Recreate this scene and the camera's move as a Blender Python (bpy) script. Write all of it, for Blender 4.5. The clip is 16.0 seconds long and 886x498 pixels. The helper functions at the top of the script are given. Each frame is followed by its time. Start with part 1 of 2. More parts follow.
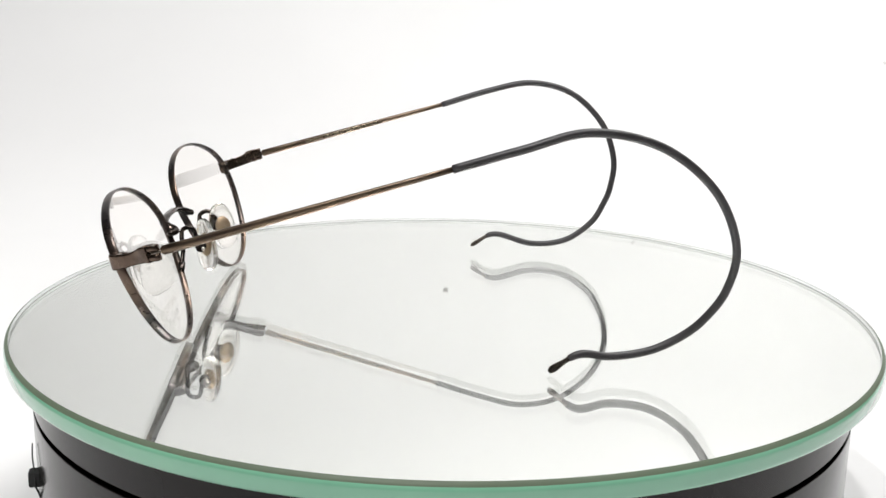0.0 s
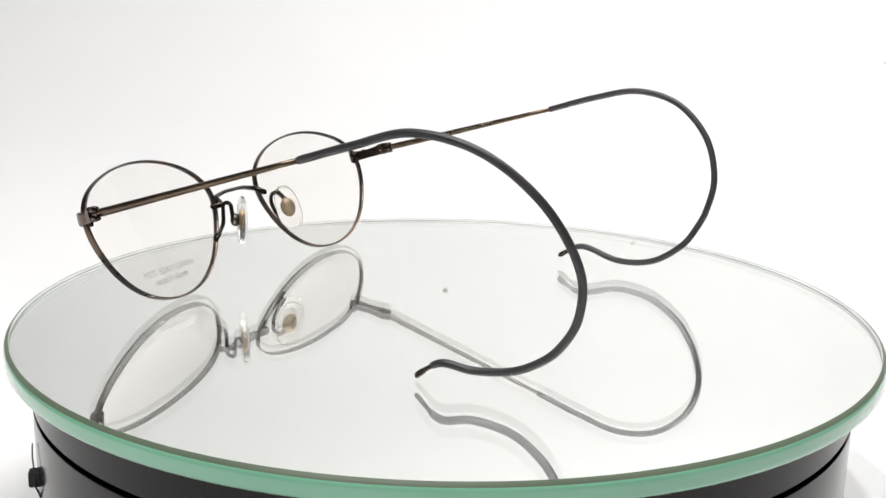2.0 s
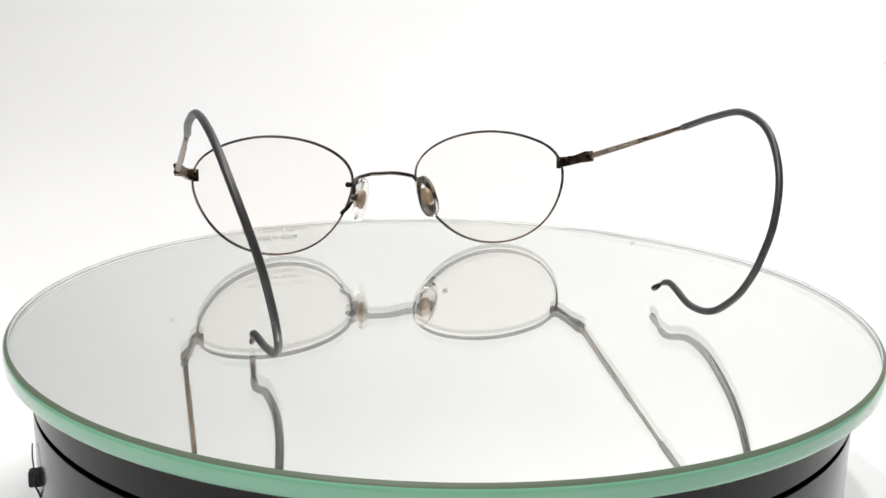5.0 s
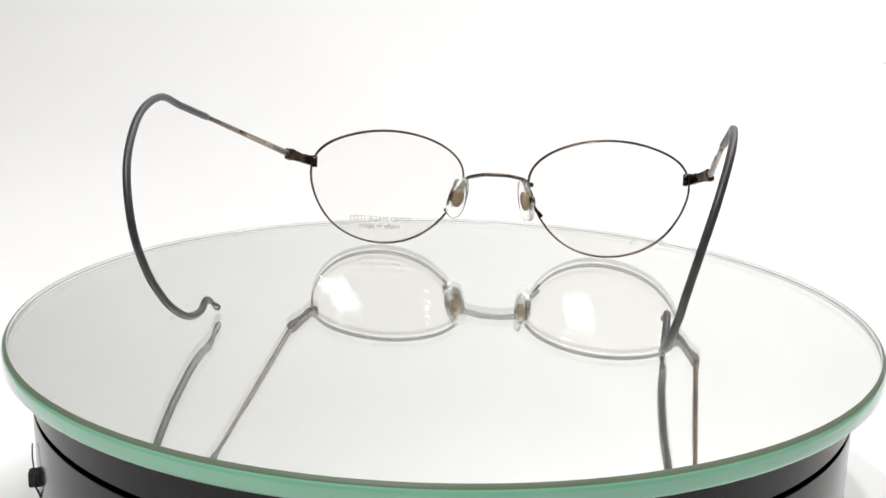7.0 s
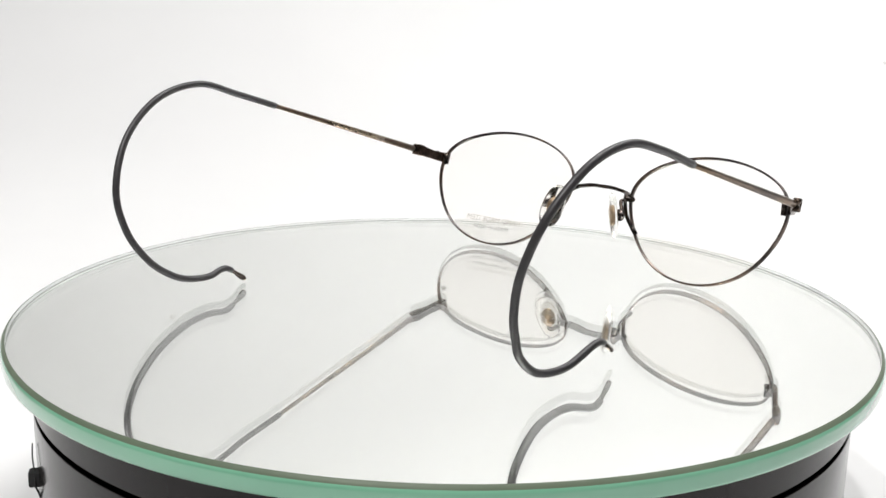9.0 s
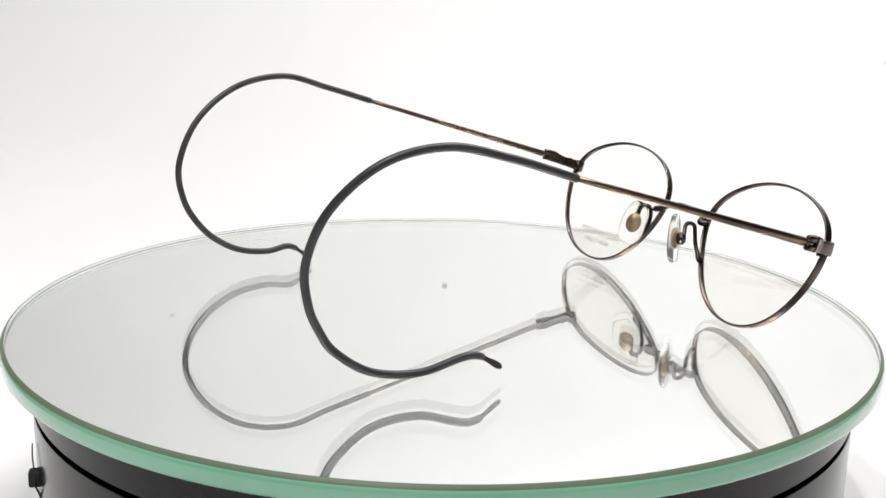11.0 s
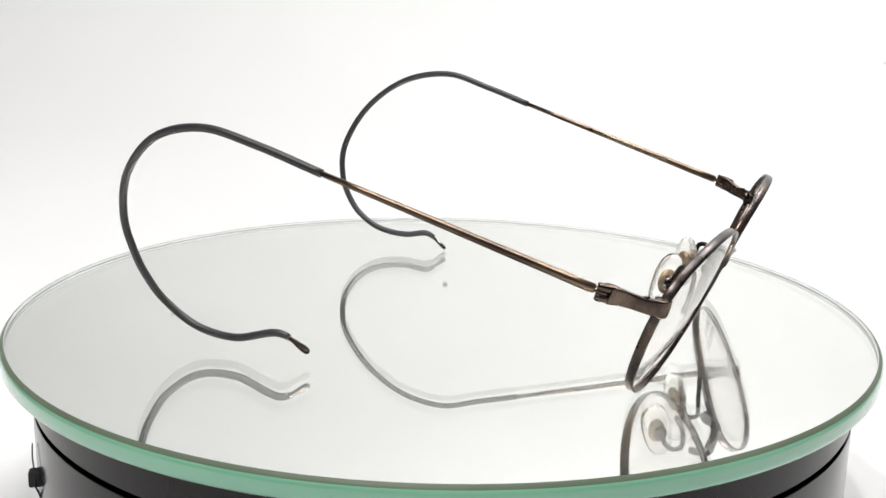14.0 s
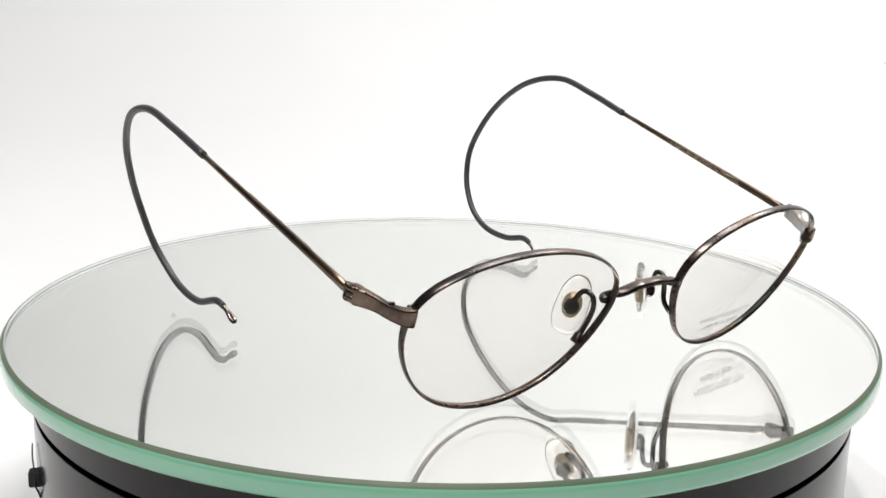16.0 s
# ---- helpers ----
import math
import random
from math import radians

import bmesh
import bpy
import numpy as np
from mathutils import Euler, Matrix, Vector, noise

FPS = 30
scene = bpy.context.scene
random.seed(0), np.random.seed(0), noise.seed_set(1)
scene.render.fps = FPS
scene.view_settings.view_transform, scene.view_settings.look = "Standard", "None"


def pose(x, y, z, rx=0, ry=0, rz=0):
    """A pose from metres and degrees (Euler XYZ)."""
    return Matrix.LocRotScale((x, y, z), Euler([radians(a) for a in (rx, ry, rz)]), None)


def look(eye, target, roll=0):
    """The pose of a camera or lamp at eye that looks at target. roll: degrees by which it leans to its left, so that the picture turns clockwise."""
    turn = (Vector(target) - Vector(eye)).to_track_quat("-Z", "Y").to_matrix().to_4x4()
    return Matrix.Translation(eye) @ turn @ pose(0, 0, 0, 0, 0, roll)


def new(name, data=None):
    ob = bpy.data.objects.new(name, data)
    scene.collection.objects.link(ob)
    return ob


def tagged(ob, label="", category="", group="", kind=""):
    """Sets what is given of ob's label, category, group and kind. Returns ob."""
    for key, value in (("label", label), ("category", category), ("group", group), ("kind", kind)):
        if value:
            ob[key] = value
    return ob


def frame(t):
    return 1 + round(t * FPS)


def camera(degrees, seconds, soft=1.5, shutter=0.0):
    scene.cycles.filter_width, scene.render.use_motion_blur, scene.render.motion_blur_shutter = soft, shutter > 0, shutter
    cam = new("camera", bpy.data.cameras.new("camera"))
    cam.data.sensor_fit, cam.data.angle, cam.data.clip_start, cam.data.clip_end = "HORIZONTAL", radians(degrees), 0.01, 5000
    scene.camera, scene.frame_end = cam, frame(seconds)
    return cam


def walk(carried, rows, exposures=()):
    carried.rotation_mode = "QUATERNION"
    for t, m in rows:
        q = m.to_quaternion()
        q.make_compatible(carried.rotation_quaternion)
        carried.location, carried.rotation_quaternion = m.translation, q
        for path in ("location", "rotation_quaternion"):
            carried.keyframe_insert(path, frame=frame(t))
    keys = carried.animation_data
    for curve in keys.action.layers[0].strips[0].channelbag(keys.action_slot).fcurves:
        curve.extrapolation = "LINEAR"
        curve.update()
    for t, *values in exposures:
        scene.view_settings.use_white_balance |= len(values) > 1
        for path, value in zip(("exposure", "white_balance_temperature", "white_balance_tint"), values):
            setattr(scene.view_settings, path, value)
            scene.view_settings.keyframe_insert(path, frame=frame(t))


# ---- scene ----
# Millimetres are used for the small things; MM turns them into metres.
MM = 0.001

# ---- camera ----
cam = camera(43.56, 16.0, soft=1.5)
EYE = Vector((0.0, -0.2667, 0.0786))
YAW, PITCH = radians(-0.1265), radians(13.548)
AIM = EYE + Vector((math.sin(YAW) * math.cos(PITCH), math.cos(YAW) * math.cos(PITCH), -math.sin(PITCH)))
walk(cam, [(0, look(EYE, AIM, 1.15)), (16, look(EYE, AIM, 1.15))], exposures=[(0, 0.02), (16, 0.02)])

# ---- world and studio lights ----
world = bpy.data.worlds.new("studio_air")
world.use_nodes = True
world.node_tree.nodes["Background"].inputs["Color"].default_value = (1.0, 0.99, 0.98, 1)
world.node_tree.nodes["Background"].inputs["Strength"].default_value = 0.35
scene.world = world


def softbox(name, eye, target, width, height, watts, colour=(1, 0.99, 0.979)):
    data = bpy.data.lights.new(name, "AREA")
    data.shape, data.size, data.size_y, data.energy, data.color = "RECTANGLE", width, height, watts, colour
    ob = new(name, data)
    ob.matrix_world = look(eye, target)
    return ob


def spot(name, eye, target, across, watts):
    ob = softbox(name, eye, target, across, across, watts)
    ob.data.shape = "DISK"
    return ob


# an added, unseen overhead fill; a strip and a three-bulb head before the table, three three-bulb heads behind it
softbox("fill_top", (0.27, 0.26, 1.35), (0.12, 0.66, 0.0), 0.5, 0.6, 11.4)
softbox("strip_front", (-0.14, -0.36, 0.9), (0, 0.1, 0), 0.05, 0.11, 1.6)
for k in (-1, 0, 1):
    spot("bulb_front", (-0.302 - 0.008 * k, -0.334 - 0.037 * k, 0.9), (0, 0.1, 0), 0.015, 0.9)
    spot("bulb_front", (-0.141, -0.537 - 0.05 * k, 0.9), (0, 0.1, 0), 0.017, 0.65)
for x, y in ((0.503, 0.623), (0.563, 0.596), (0.62, 0.575)):
    for k in (-1, 0, 1):
        spot("bulb_back", (x + 0.036 * k, y - 0.04 * k, 0.9), (0.1, 0.3, 0), 0.009, 0.36)


# ---- materials ----
def material(name, **values):
    m = bpy.data.materials.new(name)
    m.use_nodes = True
    b = m.node_tree.nodes["Principled BSDF"]
    for key, v in values.items():
        b.inputs[key.replace("_", " ")].default_value = v
    return m


def add(m, kind, **values):
    n = m.node_tree.nodes.new(kind)
    for key, v in values.items():
        n.inputs[key.replace("_", " ")].default_value = v
    return n


def mottled(m, low, high, scale, rough=None, bump=0.0, bump_scale=None, stretch=None, mid=(0.35, 0.65)):
    """Base colour that wanders between two tones, with a second finer grain in gloss and relief."""
    t, b = m.node_tree, m.node_tree.nodes["Principled BSDF"]
    where = t.nodes.new("ShaderNodeTexCoord")
    source = where.outputs["Object"]
    if stretch:
        mp = t.nodes.new("ShaderNodeMapping")
        mp.inputs["Scale"].default_value = stretch
        t.links.new(source, mp.inputs["Vector"])
        source = mp.outputs["Vector"]
    n = add(m, "ShaderNodeTexNoise", Scale=scale, Detail=4.0, Roughness=0.6)
    t.links.new(source, n.inputs["Vector"])
    ramp = t.nodes.new("ShaderNodeValToRGB")
    ramp.color_ramp.elements[0].position, ramp.color_ramp.elements[1].position = mid
    ramp.color_ramp.elements[0].color, ramp.color_ramp.elements[1].color = (*low, 1), (*high, 1)
    t.links.new(n.outputs["Fac"], ramp.inputs["Fac"])
    t.links.new(ramp.outputs["Color"], b.inputs["Base Color"])
    fine = add(m, "ShaderNodeTexNoise", Scale=bump_scale or scale * 9, Detail=3.0)
    t.links.new(source, fine.inputs["Vector"])
    if rough:
        mr = t.nodes.new("ShaderNodeMapRange")
        mr.inputs["To Min"].default_value, mr.inputs["To Max"].default_value = rough
        t.links.new(fine.outputs["Fac"], mr.inputs["Value"])
        t.links.new(mr.outputs["Result"], b.inputs["Roughness"])
    if bump:
        bp = t.nodes.new("ShaderNodeBump")
        bp.inputs["Strength"].default_value, bp.inputs["Distance"].default_value = bump, 0.0001
        t.links.new(fine.outputs["Fac"], bp.inputs["Height"])
        t.links.new(bp.outputs["Normal"], b.inputs["Normal"])
    return m


def clear(name, colour, ior, roughness=0.0):
    m = bpy.data.materials.new(name)
    m.use_nodes = True
    t = m.node_tree
    t.nodes.remove(t.nodes["Principled BSDF"])
    g = t.nodes.new("ShaderNodeBsdfGlass")
    g.inputs["Color"].default_value, g.inputs["IOR"].default_value, g.inputs["Roughness"].default_value = (*colour, 1), ior, roughness
    t.links.new(g.outputs[0], t.nodes["Material Output"].inputs["Surface"])
    return m


antique = mottled(material("antique_bronze", Metallic=1.0), (0.08, 0.071, 0.07), (0.24, 0.165, 0.12), 75, (0.22, 0.36), 0.06, 900, mid=(0.42, 0.74))
rod_metal = mottled(material("brushed_bronze", Metallic=1.0), (0.095, 0.071, 0.057), (0.3, 0.218, 0.15), 45, (0.26, 0.36), 0.05, 1500)
piece_metal = mottled(material("rubbed_bronze", Metallic=1.0), (0.055, 0.043, 0.038), (0.21, 0.15, 0.115), 110, (0.2, 0.32), 0.05, 1800)
dark_metal = mottled(material("gunmetal", Metallic=1.0), (0.045, 0.04, 0.039), (0.11, 0.085, 0.07), 150, (0.15, 0.3))
screw_metal = mottled(material("bright_screw_steel", Metallic=1.0), (0.45, 0.4, 0.36), (0.65, 0.6, 0.55), 400, (0.15, 0.3))
tip_metal = mottled(material("tip_steel", Metallic=1.0), (0.11, 0.092, 0.08), (0.28, 0.235, 0.2), 400, (0.15, 0.3))
# paler than the rod: the reflection of its inner flat is put into the colour
panel_sheen = mottled(material("brass_painted_sheen", Metallic=1.0), (0.26, 0.21, 0.15), (0.38, 0.32, 0.23), 120, (0.22, 0.34))
core_metal = mottled(material("pad_core_brass", Metallic=0.6), (0.22, 0.153, 0.093), (0.32, 0.238, 0.153), 300, (0.35, 0.5))
sleeve_plastic = mottled(material("grey_sleeve_plastic"), (0.035, 0.033, 0.035), (0.052, 0.049, 0.051), 220, (0.33, 0.48), 0.05, 2500)
silicone = clear("clear_silicone", (0.99, 0.985, 0.975), 1.26, 0.22)
lens_plastic = clear("demo_lens_plastic", (0.998, 0.988, 0.979), 1.3)
pale_ink = mottled(material("pale_lens_print", Roughness=0.45, Metallic=0.3), (0.26, 0.25, 0.225), (0.33, 0.32, 0.285), 800)
ink = mottled(material("grey_lens_print", Roughness=0.6), (0.12, 0.12, 0.12), (0.18, 0.175, 0.17), 800)
plate_glass = clear("plate_glass", (0.996, 0.997, 0.993), 1.5)
mirror_silver = material("mirror_silver", Base_Color=(0.952, 0.966, 0.944, 1), Metallic=0.97, Roughness=0.0)
edge_glass = mottled(material("green_edge_glass", IOR=1.5), (0.235, 0.56, 0.375), (0.27, 0.61, 0.41), 30, (0.16, 0.26), 0.03, 600)
for key, v in (("Specular IOR Level", 0.5), ("Coat Weight", 1.0), ("Coat Roughness", 0.08), ("Coat IOR", 1.6)):
    edge_glass.node_tree.nodes["Principled BSDF"].inputs[key].default_value = v
# the olive is painted: the tone a clear bevel refracts from beneath
bevel_glass = mottled(material("painted_olive_refraction", IOR=1.5), (0.13, 0.17, 0.115), (0.165, 0.205, 0.145), 25, (0.35, 0.5))
bevel_glass.node_tree.nodes["Principled BSDF"].inputs["Specular IOR Level"].default_value = 0.2
edge_line_paint = material("painted_edge_line", Base_Color=(0.07, 0.075, 0.07, 1), Roughness=0.5)
# pale colour that stands for light reflected inside the glass edge
lining_sheen = mottled(material("painted_inner_sheen", IOR=1.5), (0.8, 0.82, 0.81), (0.84, 0.86, 0.85), 40, (0.1, 0.2))
black_gloss = mottled(material("black_gloss_plastic", IOR=1.34), (0.009, 0.007, 0.007), (0.017, 0.013, 0.013), 18, (0.12, 0.19), 0.02, 400)
black_matt = mottled(material("black_matt_plastic", IOR=1.45), (0.01, 0.01, 0.01), (0.02, 0.02, 0.02), 300, (0.5, 0.65), 0.1, 1500)
paper = mottled(material("white_backdrop_paper", Roughness=0.9), (0.8, 0.8, 0.8), (0.83, 0.83, 0.83), 2.5, (0.85, 0.95), 0.05, 700)
dirt = material("grey_dirt", Base_Color=(0.35, 0.34, 0.33, 1), Roughness=0.9)
pale_dirt = material("pale_dirt", Base_Color=(0.66, 0.65, 0.64, 1), Roughness=0.9)
wall_paint = mottled(material("grey_wall_paint", Roughness=0.85), (0.3, 0.3, 0.3), (0.36, 0.36, 0.355), 1.2, (0.8, 0.9), 0.05, 200)


# ---- mesh helpers ----
def part(name, bm, mat, parent=None, label="", smooth=True):
    me = bpy.data.meshes.new(name)
    for f in bm.faces:
        f.smooth = smooth
    bm.to_mesh(me)
    bm.free()
    me.materials.append(mat)
    ob = new(name, me)
    if parent:
        ob.parent = parent
    if label:
        ob["label"] = label
    return ob


def spline(points, steps=8, closed=False):
    """A smooth line through the points."""
    pts = [Vector(q) for q in points]
    if closed:
        ring = [pts[-1]] + pts + pts[:2]
    else:
        ring = [2 * pts[0] - pts[1]] + pts + [2 * pts[-1] - pts[-2]]
    out = []
    for i in range(1, len(ring) - 2):
        a, b, c, d = ring[i - 1:i + 3]
        for k in range(steps):
            u = k / steps
            out.append(0.5 * (2 * b + (c - a) * u + (2 * a - 5 * b + 4 * c - d) * u * u + (3 * b - a - 3 * c + d) * u ** 3))
    if not closed:
        out.append(pts[-1])
    return out


def sweep(path, wide, high=None, across=None, sides=12, closed=False, square=0.0, bm=None, stations=None, first=None):
    """A bar along the path in mm. wide, high: half sizes, a number or a function of 0..1; across: the direction of the wide side."""
    bm = bm or bmesh.new()
    n = len(path)
    size = (lambda v, s: v(s) if callable(v) else v)
    high = wide if high is None else high
    side = None
    rings = []
    for i, p in enumerate(path):
        if closed:
            d = path[(i + 1) % n] - path[i - 1]
        else:
            d = path[min(i + 1, n - 1)] - path[max(i - 1, 0)]
        d.normalize()
        if across is not None:
            ref = Vector(across)
            side = ref - d * ref.dot(d)
        elif side is None:
            ref = Vector((0, 0, 1)) if abs(d.z) < 0.9 else Vector((1, 0, 0))
            side = ref.cross(d) if first is None else Vector(first) - d * Vector(first).dot(d)
        else:
            side = side - d * side.dot(d)
        side.normalize()
        up = d.cross(side)
        s = i / max(n - 1, 1) if stations is None else stations[i]
        ring = []
        for k in range(sides):
            a = 2 * math.pi * (k + 0.5) / sides
            c, e = math.cos(a), math.sin(a)
            if square:
                c, e = math.copysign(abs(c) ** (1 - square), c), math.copysign(abs(e) ** (1 - square), e)
            ring.append(bm.verts.new((p + side * c * size(wide, s) + up * e * size(high, s)) * MM))
        rings.append(ring)
    for i in range(n if closed else n - 1):
        a, b = rings[i], rings[(i + 1) % n]
        for k in range(sides):
            bm.faces.new((a[k], a[(k + 1) % sides], b[(k + 1) % sides], b[k]))
    if not closed:
        bm.faces.new(list(reversed(rings[0])))
        bm.faces.new(rings[-1])
    bmesh.ops.recalc_face_normals(bm, faces=bm.faces)
    return bm


def blob(centre, axes, radii, bm=None):
    """An ellipsoid at centre (mm), its three axes given as vectors."""
    bm = bm or bmesh.new()
    m = Matrix((axes[0].normalized(), axes[1].normalized(), axes[2].normalized())).transposed().to_4x4()
    m = Matrix.Translation(Vector(centre) * MM) @ m @ Matrix.Diagonal((radii[0] * MM, radii[1] * MM, radii[2] * MM, 1))
    bmesh.ops.create_uvsphere(bm, u_segments=20, v_segments=12, radius=1, matrix=m)
    return bm


def lathe(profile, n=160):
    """A turned body from (radius, height) in mm."""
    bm = bmesh.new()
    rings = []
    for r, z in profile:
        if r == 0:
            rings.append([bm.verts.new((0, 0, z * MM))] * n)
        else:
            rings.append([bm.verts.new((r * math.cos(2 * math.pi * k / n) * MM, r * math.sin(2 * math.pi * k / n) * MM, z * MM)) for k in range(n)])
    for a, b in zip(rings, rings[1:]):
        for k in range(n):
            face = list(dict.fromkeys((a[k], a[(k + 1) % n], b[(k + 1) % n], b[k])))
            if len(face) > 2:
                bm.faces.new(face)
    return bm


# ---- backdrop and room ----
FLOOR = -60.0


def backdrop():
    bm = bmesh.new()
    profile = [(-0.7, FLOOR * MM)] + [(0.1 + 0.05 * i, FLOOR * MM) for i in range(8)]
    for i in range(1, 13):
        a = math.pi / 2 * i / 12
        profile.append((0.45 + 0.45 * math.sin(a), FLOOR * MM + 0.45 * (1 - math.cos(a))))
    profile.append((0.9, 1.7))
    xs = [-1.3 + 0.1 * i for i in range(27)]
    rows = [[bm.verts.new((x, y, z)) for x in xs] for y, z in profile]
    for a, b in zip(rows, rows[1:]):
        for i in range(len(xs) - 1):
            bm.faces.new((a[i], a[i + 1], b[i + 1], b[i]))
    ob = part("backdrop", bm, paper)
    ob.modifiers.new("paper", "SOLIDIFY").thickness = -0.002
    ob.modifiers["paper"].offset = -1
    return tagged(ob, "seamless white paper backdrop swept up behind the turntable", "backdrop", kind="structure")


paper_sheet = backdrop()
for x, y, z, size in ((0.7, 873, 235.8, 3.2), (-293.8, 886.7, 281.0, 2.8), (-323.8, 877.6, 249.1, 2.2), (192.7, 845.2, 174.5, 2.8), (374.3, 700.1, 15.7, 2.6), (285.2, 610.7, -30.5, 1.6), (233.3, 326.6, -60.0, 0.9)):
    bm = bmesh.new()
    bmesh.ops.create_icosphere(bm, subdivisions=2, radius=(size + 1.2) * MM, matrix=Matrix.Translation((x * MM, y * MM, z * MM)))
    part("speck", bm, dirt if size > 3 else pale_dirt, paper_sheet)


def slab(name, centre, size, mat, label):
    bm = bmesh.new()
    bmesh.ops.create_cube(bm, size=1, matrix=Matrix.Translation(centre) @ Matrix.Diagonal((*size, 1)))
    return tagged(part(name, bm, mat, smooth=False), label, "wall", kind="structure")


slab("wall_north", (0, 1.6, 0.7), (4.2, 0.1, 3.2), wall_paint, "plain grey painted studio wall")
slab("wall_south", (0, -1.9, 0.7), (4.2, 0.1, 3.2), wall_paint, "plain grey painted studio wall")
slab("wall_east", (2.05, -0.15, 0.7), (0.1, 3.4, 3.2), wall_paint, "plain grey painted studio wall")
slab("wall_west", (-2.05, -0.15, 0.7), (0.1, 3.4, 3.2), wall_paint, "plain grey painted studio wall")
slab("ceiling", (0, -0.15, 2.25), (4.2, 3.6, 0.1), wall_paint, "plain grey painted studio ceiling")
slab("floor", (0, -0.15, -0.85), (4.2, 3.6, 0.1), wall_paint, "plain grey studio floor")
table = tagged(new("photo_table"), "plain white tabletop under the paper backdrop", "table")
bm = bmesh.new()
bmesh.ops.create_cube(bm, size=1, matrix=Matrix.Translation((0, 0.1, -0.0825)) @ Matrix.Diagonal((2.6, 1.6, 0.035, 1)))
bmesh.ops.bevel(bm, geom=bm.edges[:], offset=0.004, segments=2)
part("tabletop", bm, paper, table, smooth=False)
for sx in (-1.2, 1.2):
    for sy in (-0.6, 0.8):
        bm = bmesh.new()
        bmesh.ops.create_cube(bm, size=1, matrix=Matrix.Translation((sx, sy, -0.45)) @ Matrix.Diagonal((0.05, 0.05, 0.7, 1)))
        part("leg", bm, wall_paint, table, smooth=False)

# ---- turntable ----
PLATE_TOP = 0.35
turntable = tagged(new("turntable"), "glossy black round motorised turntable under a glass plate", "turntable")
turntable.location = (0, 0, FLOOR * MM)


def turned(name, profile, mat, label="", parent=None):
    ob = part(name, lathe([(r, z - FLOOR) for r, z in profile]), mat, parent or turntable, label)
    ob.data.set_sharp_from_angle(angle=radians(35))
    return ob


turned("base", [(0, FLOOR), (94, FLOOR), (96.6, FLOOR + 1.5), (97.85, FLOOR + 5), (97.85, -15.4), (97.7, -15.25), (95.0, -15.25), (0, -15.25)], black_gloss, "glossy black drum housing")
turned("groove", [(95.4, -15.25), (95.4, -13.9)], black_matt, "black shadow gap")
platter = turned("platter", [(0, -14.0), (95.0, -14.0), (97.7, -14.0), (97.85, -13.85), (97.85, -5.4), (97.2, -4.7), (95.5, -4.42), (0, -4.42)], black_gloss, "glossy black rotating platter rim")

plate = tagged(new("glass_plate"), "thick round green-edged mirrored glass plate on a black turntable", "glass plate")
plate.location = (0, 0, PLATE_TOP * MM)
part("glass_top", lathe([(102.5 * k / 12, 0) for k in range(13)][::-1]), plate_glass, plate, "clear top surface of the glass").visible_shadow = False
part("bevel", lathe([(103.3, -0.75), (103, -0.3), (102.5, 0.0)]), bevel_glass, plate, "bevel with its refracted olive tone painted on")
# added lining: the inner reflection of the edge is painted pale on it
part("edge_sheen_lining", lathe([(102.4, -4.05), (102.9, -3.6), (103.2, -2.9), (103.2, -1.6), (103.05, -0.7), (102.55, -0.1)]), lining_sheen, plate, "added lining painted pale for light reflected inside the glass edge")
part("edge", lathe([(102.3, -4.75), (103.2, -4.5), (103.55, -4.1), (103.65, -3.6), (103.65, -1.6), (103.55, -1.1), (103.3, -0.75)]), edge_glass, plate, "polished pale green glass edge")
part("mirror_backing", lathe([(102.4, -4.05), (60, -4.05), (0, -4.05)][::-1]), mirror_silver, plate, "silvered mirror underside")

# added dark rings inside the glass paint the lines its edges refract
part("edge_line", lathe([(102.45, -0.5), (102.45, -0.03)]), edge_line_paint, plate, "added thin dark ring painted for the refracted edge line of the glass")
part("edge_line", lathe([(102.3, -4.0), (102.3, -3.3)]), edge_line_paint, plate, "added thin dark ring painted for the refracted edge line of the glass")

# ---- small switch on the drum's lead ----
switch = tagged(new("cord_switch"), "small black square cord switch with thin black lead on the drum", "switch")
switch.location = (-0.0889, -0.0418, -0.0292)
bm = bmesh.new()
bmesh.ops.create_cube(bm, size=1, matrix=pose(0, 0, 0, 0, 0, 12) @ Matrix.Diagonal((0.0031, 0.003, 0.0033, 1)))
bmesh.ops.bevel(bm, geom=bm.edges[:], offset=0.0003, segments=2)
part("housing", bm, black_matt, switch, smooth=False)
part("lead", sweep(spline([(-1.2, 1.9, 7.2), (-1.2, 1.4, 4.6), (-0.8, 0.6, 2.8), (-0.3, 0, 1.2)], 5), 0.16, sides=8), black_matt, switch)
part("lead", sweep(spline([(0.2, -1.2, 1.0), (0.3, -1.9, -1.0), (0.8, -1.7, -2.6), (1.4, -1.2, -6), (1.6, -0.9, -14), (1.0, 0.5, -27)], 6), 0.24, sides=8), black_matt, switch)
part("lead", sweep(spline([(1.2, -0.6, -1.4), (1.9, -0.8, -2.6), (2.2, -0.8, -5), (2.3, -0.6, -14), (2.0, 0.5, -27)], 6), 0.2, sides=8), black_matt, switch)

# ---- spectacles: their origin lies on the turntable's axis ----
specs = tagged(new("spectacles"), "antique bronze wire-rim spectacles with grey cable temples on mirrored glass", "spectacles")
LIFT = -0.2
U = 266.7  # mm in a unit of the plan

# lens shape: waves round the rim, outward and upward
WAVES = ((0.0896, 0.0001, 0.0031, 0.0637), (-0.0087, 0.0009, 0.0041, -0.0034), (-0.0016, -0.0016, 0.0, -0.0011), (0.0018, 0.0018, -0.0006, 0.0017))
BOW = 0.854
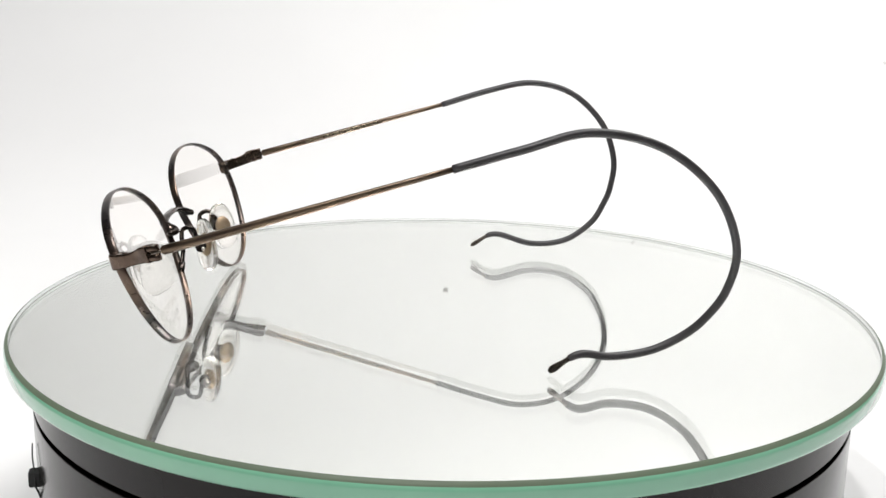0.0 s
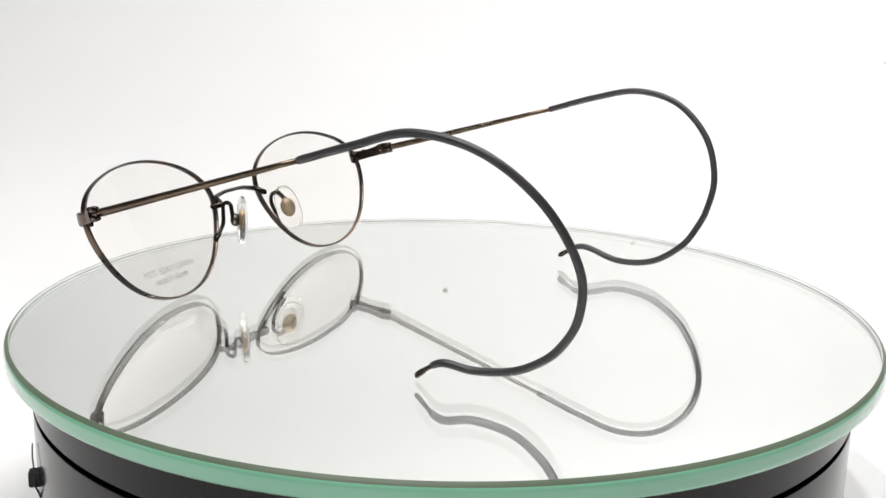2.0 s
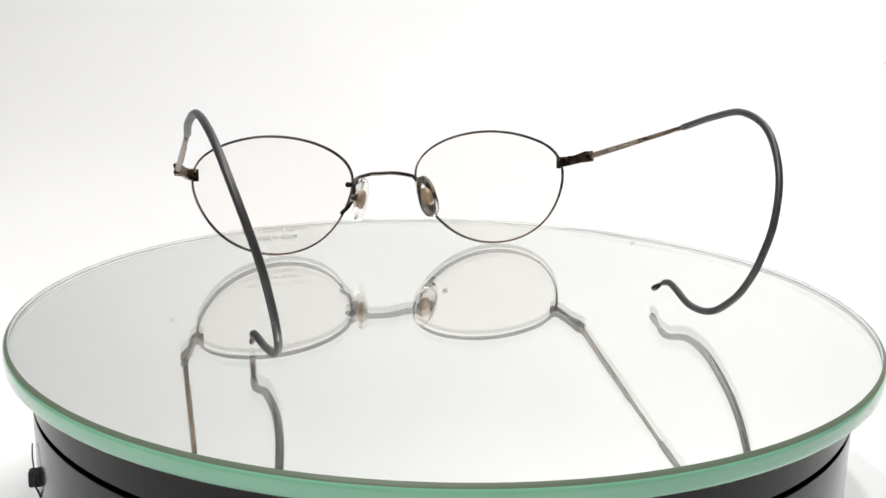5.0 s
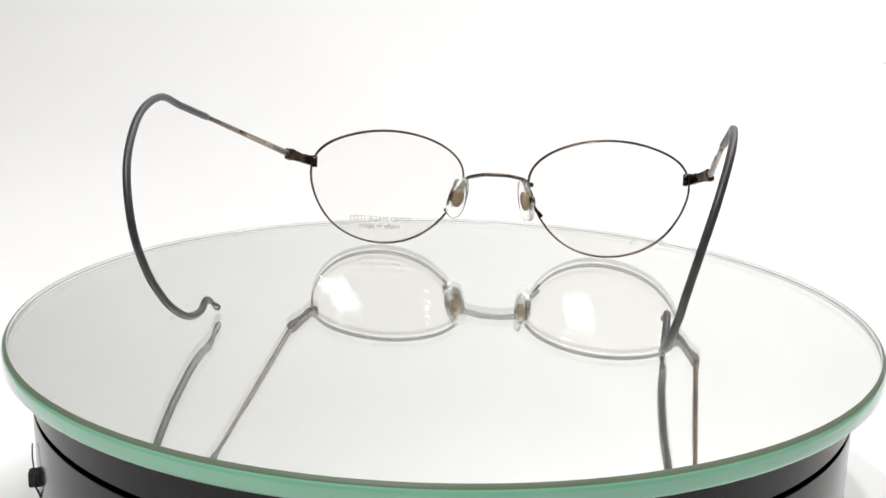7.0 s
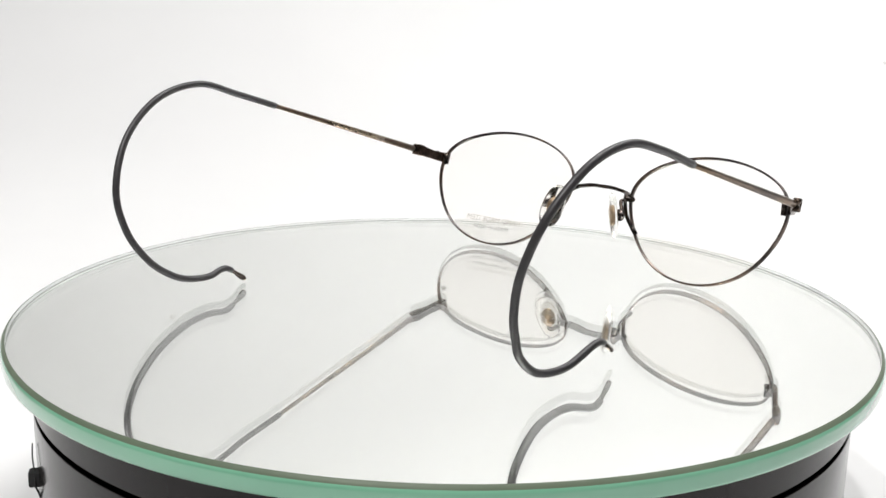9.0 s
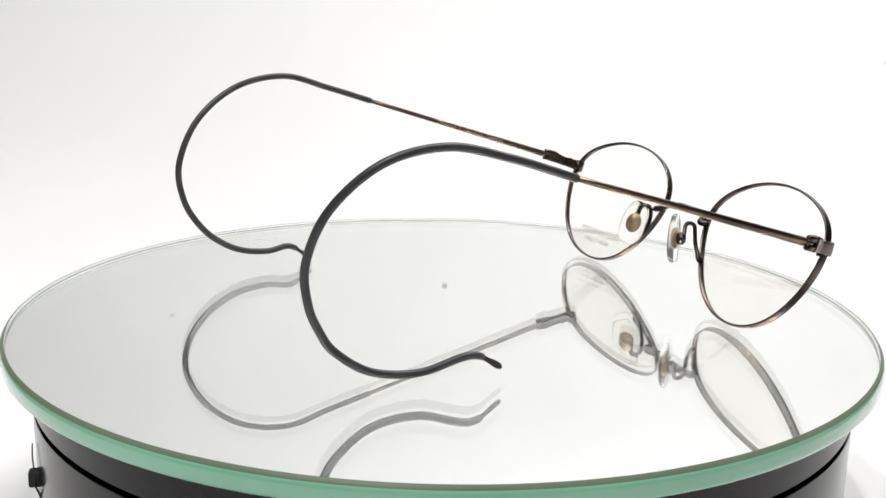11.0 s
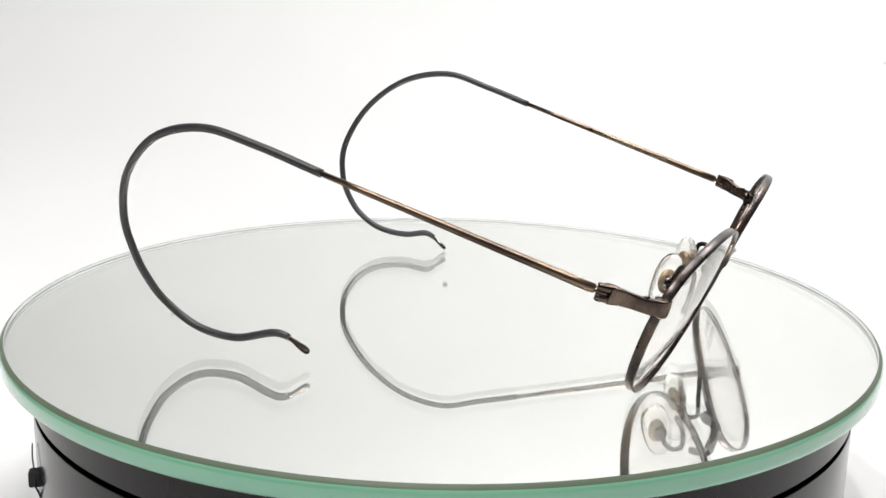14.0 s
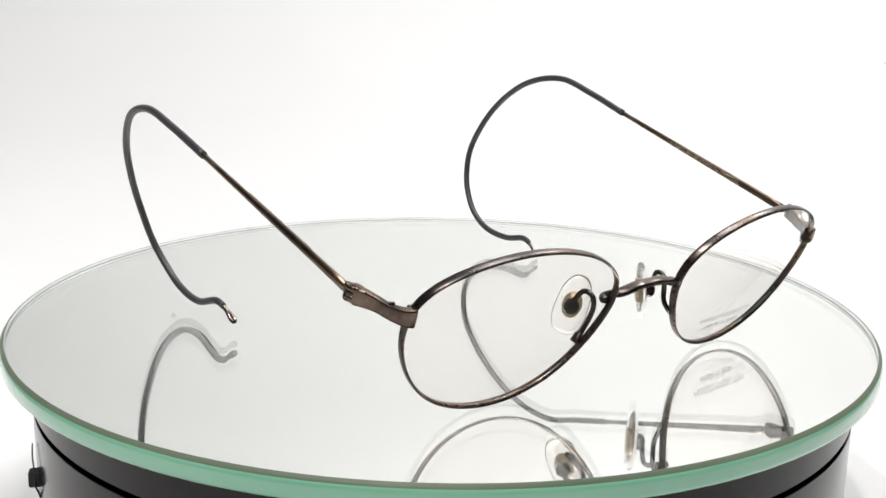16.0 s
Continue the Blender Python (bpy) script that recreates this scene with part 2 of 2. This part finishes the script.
RIMS = {
    "a": (-1, (0.0148, -0.4162, 0.1030), (-0.2459, -0.1288, 0.0678)),
    "b": (1, (-0.0026, -0.4079, -0.0707), (-0.2525, 0.1388, 0.0674)),
}


def outline(n=96):
    out = []
    for i in range(n):
        a = 2 * math.pi * i / n
        out.append((sum(f[0] * math.cos((h + 1) * a) + f[1] * math.sin((h + 1) * a) for h, f in enumerate(WAVES)),
                    sum(f[2] * math.cos((h + 1) * a) + f[3] * math.sin((h + 1) * a) for h, f in enumerate(WAVES))))
    return out


def rim_space(key):
    s, turn, at = RIMS[key]
    turn = Vector(turn)
    m = Matrix.Translation(Vector(at) * U + Vector((0, 0, LIFT))) @ Matrix.Rotation(turn.length, 4, turn.normalized())
    return m, s


def on_lens(key, u, v, back=0.0):
    """A place on the lens in mm, u outward and v upward from its middle."""
    m, s = rim_space(key)
    return m @ Vector((BOW * (u * u + v * v) * U + back, s * u * U, v * U))


def lens_mesh(key):
    bm = bmesh.new()
    ring = outline(96)
    sheets = []
    for back in (-0.22, 0.22):
        rows = [[on_lens(key, u * k, v * k, back) * MM for u, v in ring] for k in (0.999, 0.93, 0.86, 0.78, 0.7, 0.61, 0.52, 0.42, 0.32, 0.21, 0.1)]
        sheets.append(([[bm.verts.new(q) for q in row] for row in rows], bm.verts.new(on_lens(key, 0, 0, back) * MM)))
    n = len(ring)
    for rows, middle in sheets:
        for a, b in zip(rows, rows[1:]):
            for i in range(n):
                bm.faces.new((a[i], a[(i + 1) % n], b[(i + 1) % n], b[i]))
        for i in range(n):
            bm.faces.new((rows[-1][i], rows[-1][(i + 1) % n], middle))
    for i in range(n):
        u, v = ring[i]
        w, x = ring[(i + 1) % n]
        bm.faces.new([bm.verts.new(on_lens(key, p * 0.999, q * 0.999, back) * MM) for p, q, back in ((u, v, -0.22), (w, x, -0.22), (w, x, 0.22), (u, v, 0.22))])
    bmesh.ops.recalc_face_normals(bm, faces=bm.faces)
    front = rim_space(key)[0].to_3x3() @ Vector((-1, 0, 0))
    for f in bm.faces:
        f.normal_update()
    for k, (rows, middle) in enumerate(sheets):
        faces = {f for row in rows for w in row for f in w.link_faces}
        if (sum((f.normal for f in faces), Vector()).dot(front) > 0) != (k == 0):
            bmesh.ops.reverse_faces(bm, faces=list(faces))
    return bm


def lettering(text, size, key, u, v, front=-0.26):
    """Printed words on the front of a lens, read from the front."""
    data = bpy.data.curves.new("print", "FONT")
    data.body, data.size, data.align_x, data.align_y, data.resolution_u = text, size, "CENTER", "CENTER", 2
    holder = bpy.data.objects.new("print", data)
    scene.collection.objects.link(holder)
    bpy.context.view_layer.update()
    me = bpy.data.meshes.new_from_object(holder.evaluated_get(bpy.context.evaluated_depsgraph_get()))
    bpy.data.objects.remove(holder)
    bm = bmesh.new()
    bm.from_mesh(me)
    s = RIMS[key][0]
    for w in bm.verts:
        # seen from the front the a side is at the viewer's right
        w.co = on_lens(key, u - s * w.co.x / U, v + w.co.y / U, front) * MM
    return bm


def unit(x, y, z):
    return Vector((x, y, z)) * U + Vector((0, 0, LIFT))


def rim_mesh(key):
    """Flat wire, wide outside and narrow at the lens groove."""
    m, s = rim_space(key)
    ahead = (m.to_3x3() @ Vector((1, 0, 0))).normalized()
    middle = on_lens(key, 0, 0)
    path = [on_lens(key, u, v) for u, v in outline(112)]
    section = ((-0.45, 0.4), (0.45, 0.4), (0.8, 0.33), (0.95, 0.2), (0.9, 0.04), (0.5, -0.14), (0.36, -0.2), (-0.36, -0.2), (-0.5, -0.14), (-0.9, 0.04), (-0.95, 0.2), (-0.8, 0.33))
    bm = bmesh.new()
    rings = []
    for i, p in enumerate(path):
        d = (path[(i + 1) % len(path)] - path[i - 1]).normalized()
        depth = (ahead - d * ahead.dot(d)).normalized()
        out = d.cross(depth)
        if out.dot(p - middle) < 0:
            out = -out
        rings.append([bm.verts.new((p + depth * a + out * b) * MM) for a, b in section])
    n = len(section)
    for i in range(len(rings)):
        a, b = rings[i], rings[(i + 1) % len(rings)]
        for k in range(n):
            bm.faces.new((a[k], a[(k + 1) % n], b[(k + 1) % n], b[k]))
    bmesh.ops.recalc_face_normals(bm, faces=bm.faces)
    return bm


def frame_front():
    for key in RIMS:
        part("rim", rim_mesh(key), antique, specs, "dark antique bronze flat-wire rim")
        lens = part("lens", lens_mesh(key), lens_plastic, specs, "clear demo lens")
        lens.visible_shadow = False
        if key == "a":
            part("print", lettering("HAND MADE ITEM", 2.35, key, -0.004, -0.0432), pale_ink, lens, "small grey printed words", False)
            part("print", lettering("made in japan", 2.3, key, -0.003, -0.0517), ink, lens, "small grey printed words", False)


frame_front()

# bridge: a flattened bow; each end bends down and back, and its foot comes forward onto the rim
BRIDGE = {
    "a": [(-0.2560, 0.0050, 0.0822), (-0.2560, -0.0080, 0.0820), (-0.2558, -0.0180, 0.0802), (-0.2545, -0.0250, 0.0788), (-0.2505, -0.0290, 0.0768),
          (-0.2450, -0.0302, 0.0752), (-0.2418, -0.0325, 0.0740), (-0.2425, -0.0362, 0.0730), (-0.2450, -0.0390, 0.0728)],
    "b": [(-0.2560, 0.0030, 0.0822), (-0.2565, 0.0160, 0.0822), (-0.2570, 0.0260, 0.0808), (-0.2562, 0.0345, 0.0793), (-0.2530, 0.0385, 0.0782),
          (-0.2488, 0.0400, 0.0768), (-0.2460, 0.0415, 0.0755), (-0.2470, 0.0440, 0.0746), (-0.2500, 0.0458, 0.0744)],
}
bm = bmesh.new()
for half in BRIDGE.values():
    sweep(spline([unit(*q) for q in half], 7), lambda k: 1.25 - 0.4 * min(1.0, max(0.0, k * 3 - 1.2)), lambda k: 0.52 + 0.2 * min(1.0, max(0.0, k * 3 - 1.2)), sides=14, square=0.3, bm=bm, first=(1, 0, 0.35))
part("bridge", bm, dark_metal, specs, "dark bronze bow bridge with back-bent ends")
for half in BRIDGE.values():
    part("bridge_foot", blob(unit(*half[-1]), (Vector((1, 0, 0)), Vector((0, 1, 0)), Vector((0, 0, 1))), (0.9, 0.85, 0.8)), dark_metal, specs)


def nose_pad(s, centre, low, foot, rise, hoop):
    """A clear pad with its core and box, carried by a bent arm. s: the side."""
    long = Vector(low).normalized()
    centre = centre + long * 0.45
    n = Vector((0.632, -s * 0.775, -0.05))
    n = (n - long * n.dot(long)).normalized()
    wide = long.cross(n)
    bm = bmesh.new()
    rows = []
    count = 28
    for depth, k in ((-1.0, 0.0), (-1.0, 0.8), (-0.75, 0.95), (-0.1, 1.0), (0.45, 0.95), (0.85, 0.78), (1.05, 0.45), (1.1, 0.0)):
        row = []
        for i in range(count):
            a = 2 * math.pi * i / count
            c, d = math.cos(a), math.sin(a)
            bell = 1 + 0.12 * d
            c, d = math.copysign(abs(c) ** 0.8, c), math.copysign(abs(d) ** 0.8, d)
            row.append(bm.verts.new((centre + wide * 3.35 * k * c * bell + long * 6.4 * k * d + n * depth) * MM))
        rows.append(row)
    for a, b in zip(rows, rows[1:]):
        for i in range(count):
            bm.faces.new((a[i], a[(i + 1) % count], b[(i + 1) % count], b[i]))
    bmesh.ops.remove_doubles(bm, verts=bm.verts, dist=1e-6)
    bmesh.ops.recalc_face_normals(bm, faces=bm.faces)
    pad = part("nose_pad", bm, silicone, specs, "clear silicone nose pad")
    pad.visible_shadow = False
    core = sweep([centre - n * 0.35, centre + n * 0.1], 2.75, 1.95, across=long, sides=24)
    part("core", core, core_metal, pad, "brown brass core plate")
    box = centre - n * 1.9
    part("box", blob(box, (long, wide, n), (1.75, 1.6, 1.3)), dark_metal, pad, "dark metal mounting box")
    turn_in = Vector((0.55, s * 0.8, 0.1)).normalized()
    for k in (-0.7, 0.75):
        part("screw", sweep([box + long * k + turn_in * 0.9, box + long * k + turn_in * 1.6], 0.45, 0.4, sides=12), screw_metal, pad, "bright screw head")
    path = spline([foot, *rise, *hoop, box - n * 0.7 - long * 1.0, box - n * 0.3], 8)
    arm = part("pad_arm", sweep(path, 0.55, sides=12), dark_metal, specs, "dark bent wire pad arm")
    up = (rise[0] - foot).normalized()
    part("solder_plate", sweep([foot - up * 0.9, foot - up * 0.7, foot + up * 1.2, foot + up * 1.5], lambda k: 0.55 if 0.2 < k < 0.8 else 0.4, lambda k: 0.8 if 0.2 < k < 0.8 else 0.6, across=(0, 1, 0), sides=12, square=0.4), dark_metal, arm)


nose_pad(-1, unit(-0.2150, -0.0305, 0.0630), (0.0085, -0.011, -0.0427), unit(-0.2341, -0.0473, 0.0442),
         [unit(-0.2347, -0.0415, 0.0490), unit(-0.2350, -0.0362, 0.0570), unit(-0.2362, -0.0345, 0.0665)],
         [unit(-0.2355, -0.0350, 0.0745), unit(-0.2305, -0.0358, 0.0778), unit(-0.2250, -0.0362, 0.0760)])
nose_pad(1, unit(-0.2160, 0.0440, 0.0635), (0.0085, 0.011, -0.0427), unit(-0.2359, 0.0591, 0.0436),
         [unit(-0.2367, 0.0540, 0.0488), unit(-0.2375, 0.0482, 0.0570), unit(-0.2385, 0.0452, 0.0650)],
         [unit(-0.2375, 0.0448, 0.0725), unit(-0.2325, 0.0455, 0.0757), unit(-0.2270, 0.0460, 0.0745)])


def temple(key, hinge, start, bends, tip):
    """End piece, hinge, rod, sleeve and metal tip of one side."""
    s = RIMS[key][0]
    hinge, start, tip = unit(*hinge), unit(*start), unit(*tip)
    rim_out = max((on_lens(key, u, v) for u, v in outline(48)), key=lambda q: s * q.y + (q.z > 18) * 3 - abs(q.z - 23.5) * 0.4)
    front = rim_out + Vector((-0.1, s * 0.2, 0.0))
    hinge = hinge + Vector((0, 0, 0.5))
    along = (start - hinge).normalized()
    ends = spline([front + Vector((-0.3, -s * 0.7, -0.25)), front + Vector((0.1, s * 0.8, -0.05)), front.lerp(hinge, 0.26) + Vector((0, s * 0.8, -0.2)),
                   front.lerp(hinge, 0.52) + Vector((0, s * 0.3, -0.15)), front.lerp(hinge, 0.74) + Vector((0, s * 0.6, 0.1)), front.lerp(hinge, 0.86) + Vector((0, s * 0.62, 0.1))], 7)
    piece = part("end_piece", sweep(ends, lambda k: 1.56 + 0.2 * math.cos(k * 2 * math.pi), lambda k: 0.86 + 0.2 * math.cos(k * 2 * math.pi), across=(-0.25, 0, 1), sides=24, square=0.66),
                 piece_metal, specs, "waisted rubbed bronze end piece")
    up = Vector((-0.25, 0, 1)).normalized()
    tail, stop = ends[-3], hinge + along * 0.75 + Vector((0, s * 0.55, 0))
    # two hinge leaves above and below the tongue of the rod
    for k in (-1, 1):
        leaf = [tail.lerp(stop, q) + up * k * 0.93 for q in (0, 0.25, 0.5, 0.75, 0.92, 1.0)]
        part("hinge_leaf", sweep(leaf, lambda q: 0.95 * math.sqrt(max(0.12, 1 - q ** 5)), 0.7, across=(0, 1, 0), sides=14, square=0.35), piece_metal, piece)
        part("hinge_screw", sweep([hinge + up * k * 1.5 + Vector((0, s * 0.4, 0)), hinge + up * k * 1.62 + Vector((0, s * 0.4, 0))], 0.6, sides=12), screw_metal if k > 0 else dark_metal, piece, "small hinge screw")
    part("cap", blob(ends[-5] + up * 1.45, (along, Vector((0, 1, 0)), Vector((0, 0, 1))), (1.9, 0.95, 0.38)), piece_metal, piece)
    part("rim_lock", sweep([rim_out + Vector((0.9, -s * 0.7, -1.9)), rim_out + Vector((0.7, -s * 0.7, 1.5))], 0.75, sides=12), dark_metal, piece)
    part("screw", sweep([front.lerp(hinge, 0.25) + Vector((0, s * 0.6, 1.2)), front.lerp(hinge, 0.25) + Vector((0, s * 0.6, 1.42))], 0.6, sides=12), dark_metal, piece)
    part("tongue", sweep([tail + along * 0.3 + Vector((0, s * 0.15, 0)), hinge + Vector((0, s * 0.35, 0)), hinge + along * 0.9, hinge + along * 1.6, hinge + along * 2.0], lambda q: 0.7 - 0.15 * q, lambda q: 0.46, across=(0, 1, 0), sides=12), tip_metal, piece, "pale hinge tongue")
    shank = (0.017, 0.019, 0.024, 0.1, 0.25, 0.4, 0.55, 0.7, 0.85, 1.0)
    rod = [hinge.lerp(start, k) for k in shank]
    arm = part("temple", sweep(rod, lambda k: (0.78 if k > 0.023 else 0.55) - 0.2 * k, lambda k: (0.98 if k > 0.023 else 0.6) - 0.4 * k, across=(0, 1, 0), sides=14, stations=shank), rod_metal, specs, "slim brushed bronze temple rod")
    nodes = [start] + [unit(*q) for q in bends] + [tip]
    line = spline(nodes, 9)
    cut = len(line) - 6
    part("sleeve", sweep(line[:cut], lambda k: 0.86 - 0.1 * max(0, k * 25 - 24), sides=14), sleeve_plastic, arm, "dark grey plastic cable sleeve")
    neck = line[cut - 1]
    d = (tip - neck).normalized()
    w = d.cross(Vector((0, 0, 1))).normalized()
    w = (w + s * 0.9 * d.cross(w)).normalized()
    reach = (tip - neck).length + 0.7
    loop = []
    for k in range(28):
        a = 2 * math.pi * k / 28
        f = 0.5 - 0.5 * math.cos(a)
        loop.append(neck - d * 0.6 + d * reach * f + w * math.sin(a) * (0.06 + 1.0 * max(0.0, f - 0.4)))
    part("tip", sweep(loop, 0.5, 0.46, across=(0, 0, 1), sides=10, closed=True), tip_metal, arm, "looped bright metal wire tip")
    # flattened panel, its reflection painted as a pale tone, with engraved marks on the inner side of the rod
    face = Vector((0, -s, 0))
    flat = [hinge.lerp(start, k) + face * (0.76 - 0.2 * k) for k in (0.26, 0.36, 0.46, 0.56, 0.67)]
    panel = part("inner_panel", sweep(flat, 0.1, lambda k: 0.55 - 0.08 * k, across=face, sides=8, square=0.5), panel_sheen, arm, "inner panel with its reflection painted pale and small marks")
    for k in (0.36, 0.41, 0.475, 0.495, 0.54, 0.6):
        q = hinge.lerp(start, k) + face * (0.86 - 0.2 * k)
        part("mark", sweep([q - along * 0.3, q + along * 0.3], 0.05, 0.26, across=face, sides=8, square=0.4), rod_metal, panel)
    return arm


arm_a = temple("a", (-0.2069, -0.2262, 0.1001), (0.0055, -0.2306, 0.1676),
               [(0.0534, -0.2330, 0.1826), (0.1010, -0.2301, 0.1953), (0.1522, -0.2243, 0.1854), (0.1940, -0.2146, 0.1535), (0.2160, -0.2015, 0.1101), (0.2133, -0.1923, 0.0734),
                (0.1976, -0.1863, 0.0464), (0.1790, -0.1835, 0.0305), (0.1575, -0.1835, 0.0207), (0.1297, -0.1864, 0.0171), (0.1050, -0.1913, 0.0198)], (0.0839, -0.1901, 0.0059))
arm_b = temple("b", (-0.2148, 0.2405, 0.1001), (-0.0086, 0.2428, 0.1620),
               [(0.0441, 0.2453, 0.1786), (0.0905, 0.2455, 0.1879), (0.1351, 0.2432, 0.1778), (0.1693, 0.2350, 0.1467), (0.1835, 0.2248, 0.1089), (0.1806, 0.2174, 0.0777),
                (0.1723, 0.2133, 0.0568), (0.1592, 0.2084, 0.0375), (0.1311, 0.2048, 0.0186), (0.0938, 0.2044, 0.0140), (0.0533, 0.2049, 0.0238)], (0.0287, 0.2020, 0.0115))


# ---- what moves ----
def motions():
    """The plate, its platter and the spectacles turn together, clockwise from above."""
    def turn(t):
        return -(14.5158 * t + 0.0052 * (t - 8) ** 2)
    times = [0.5 * i for i in range(33)]
    walk(specs, [(t, pose(0, 0, 0, 0, 0, turn(t))) for t in times])
    # the plate lies half a millimetre off the axis and a little out of level
    off, low = radians(40.8), radians(128)
    seat = Matrix.Translation((0.0005 * math.cos(off), 0.0005 * math.sin(off), 0)) @ Matrix.Rotation(radians(0.1), 4, Vector((-math.sin(low), math.cos(low), 0)))
    walk(plate, [(t, pose(-0.0001, 0.0003, PLATE_TOP * MM, 0, 0, turn(t)) @ seat) for t in times])
    walk(platter, [(t, pose(0, 0, 0, 0, 0, turn(t))) for t in times])


motions()
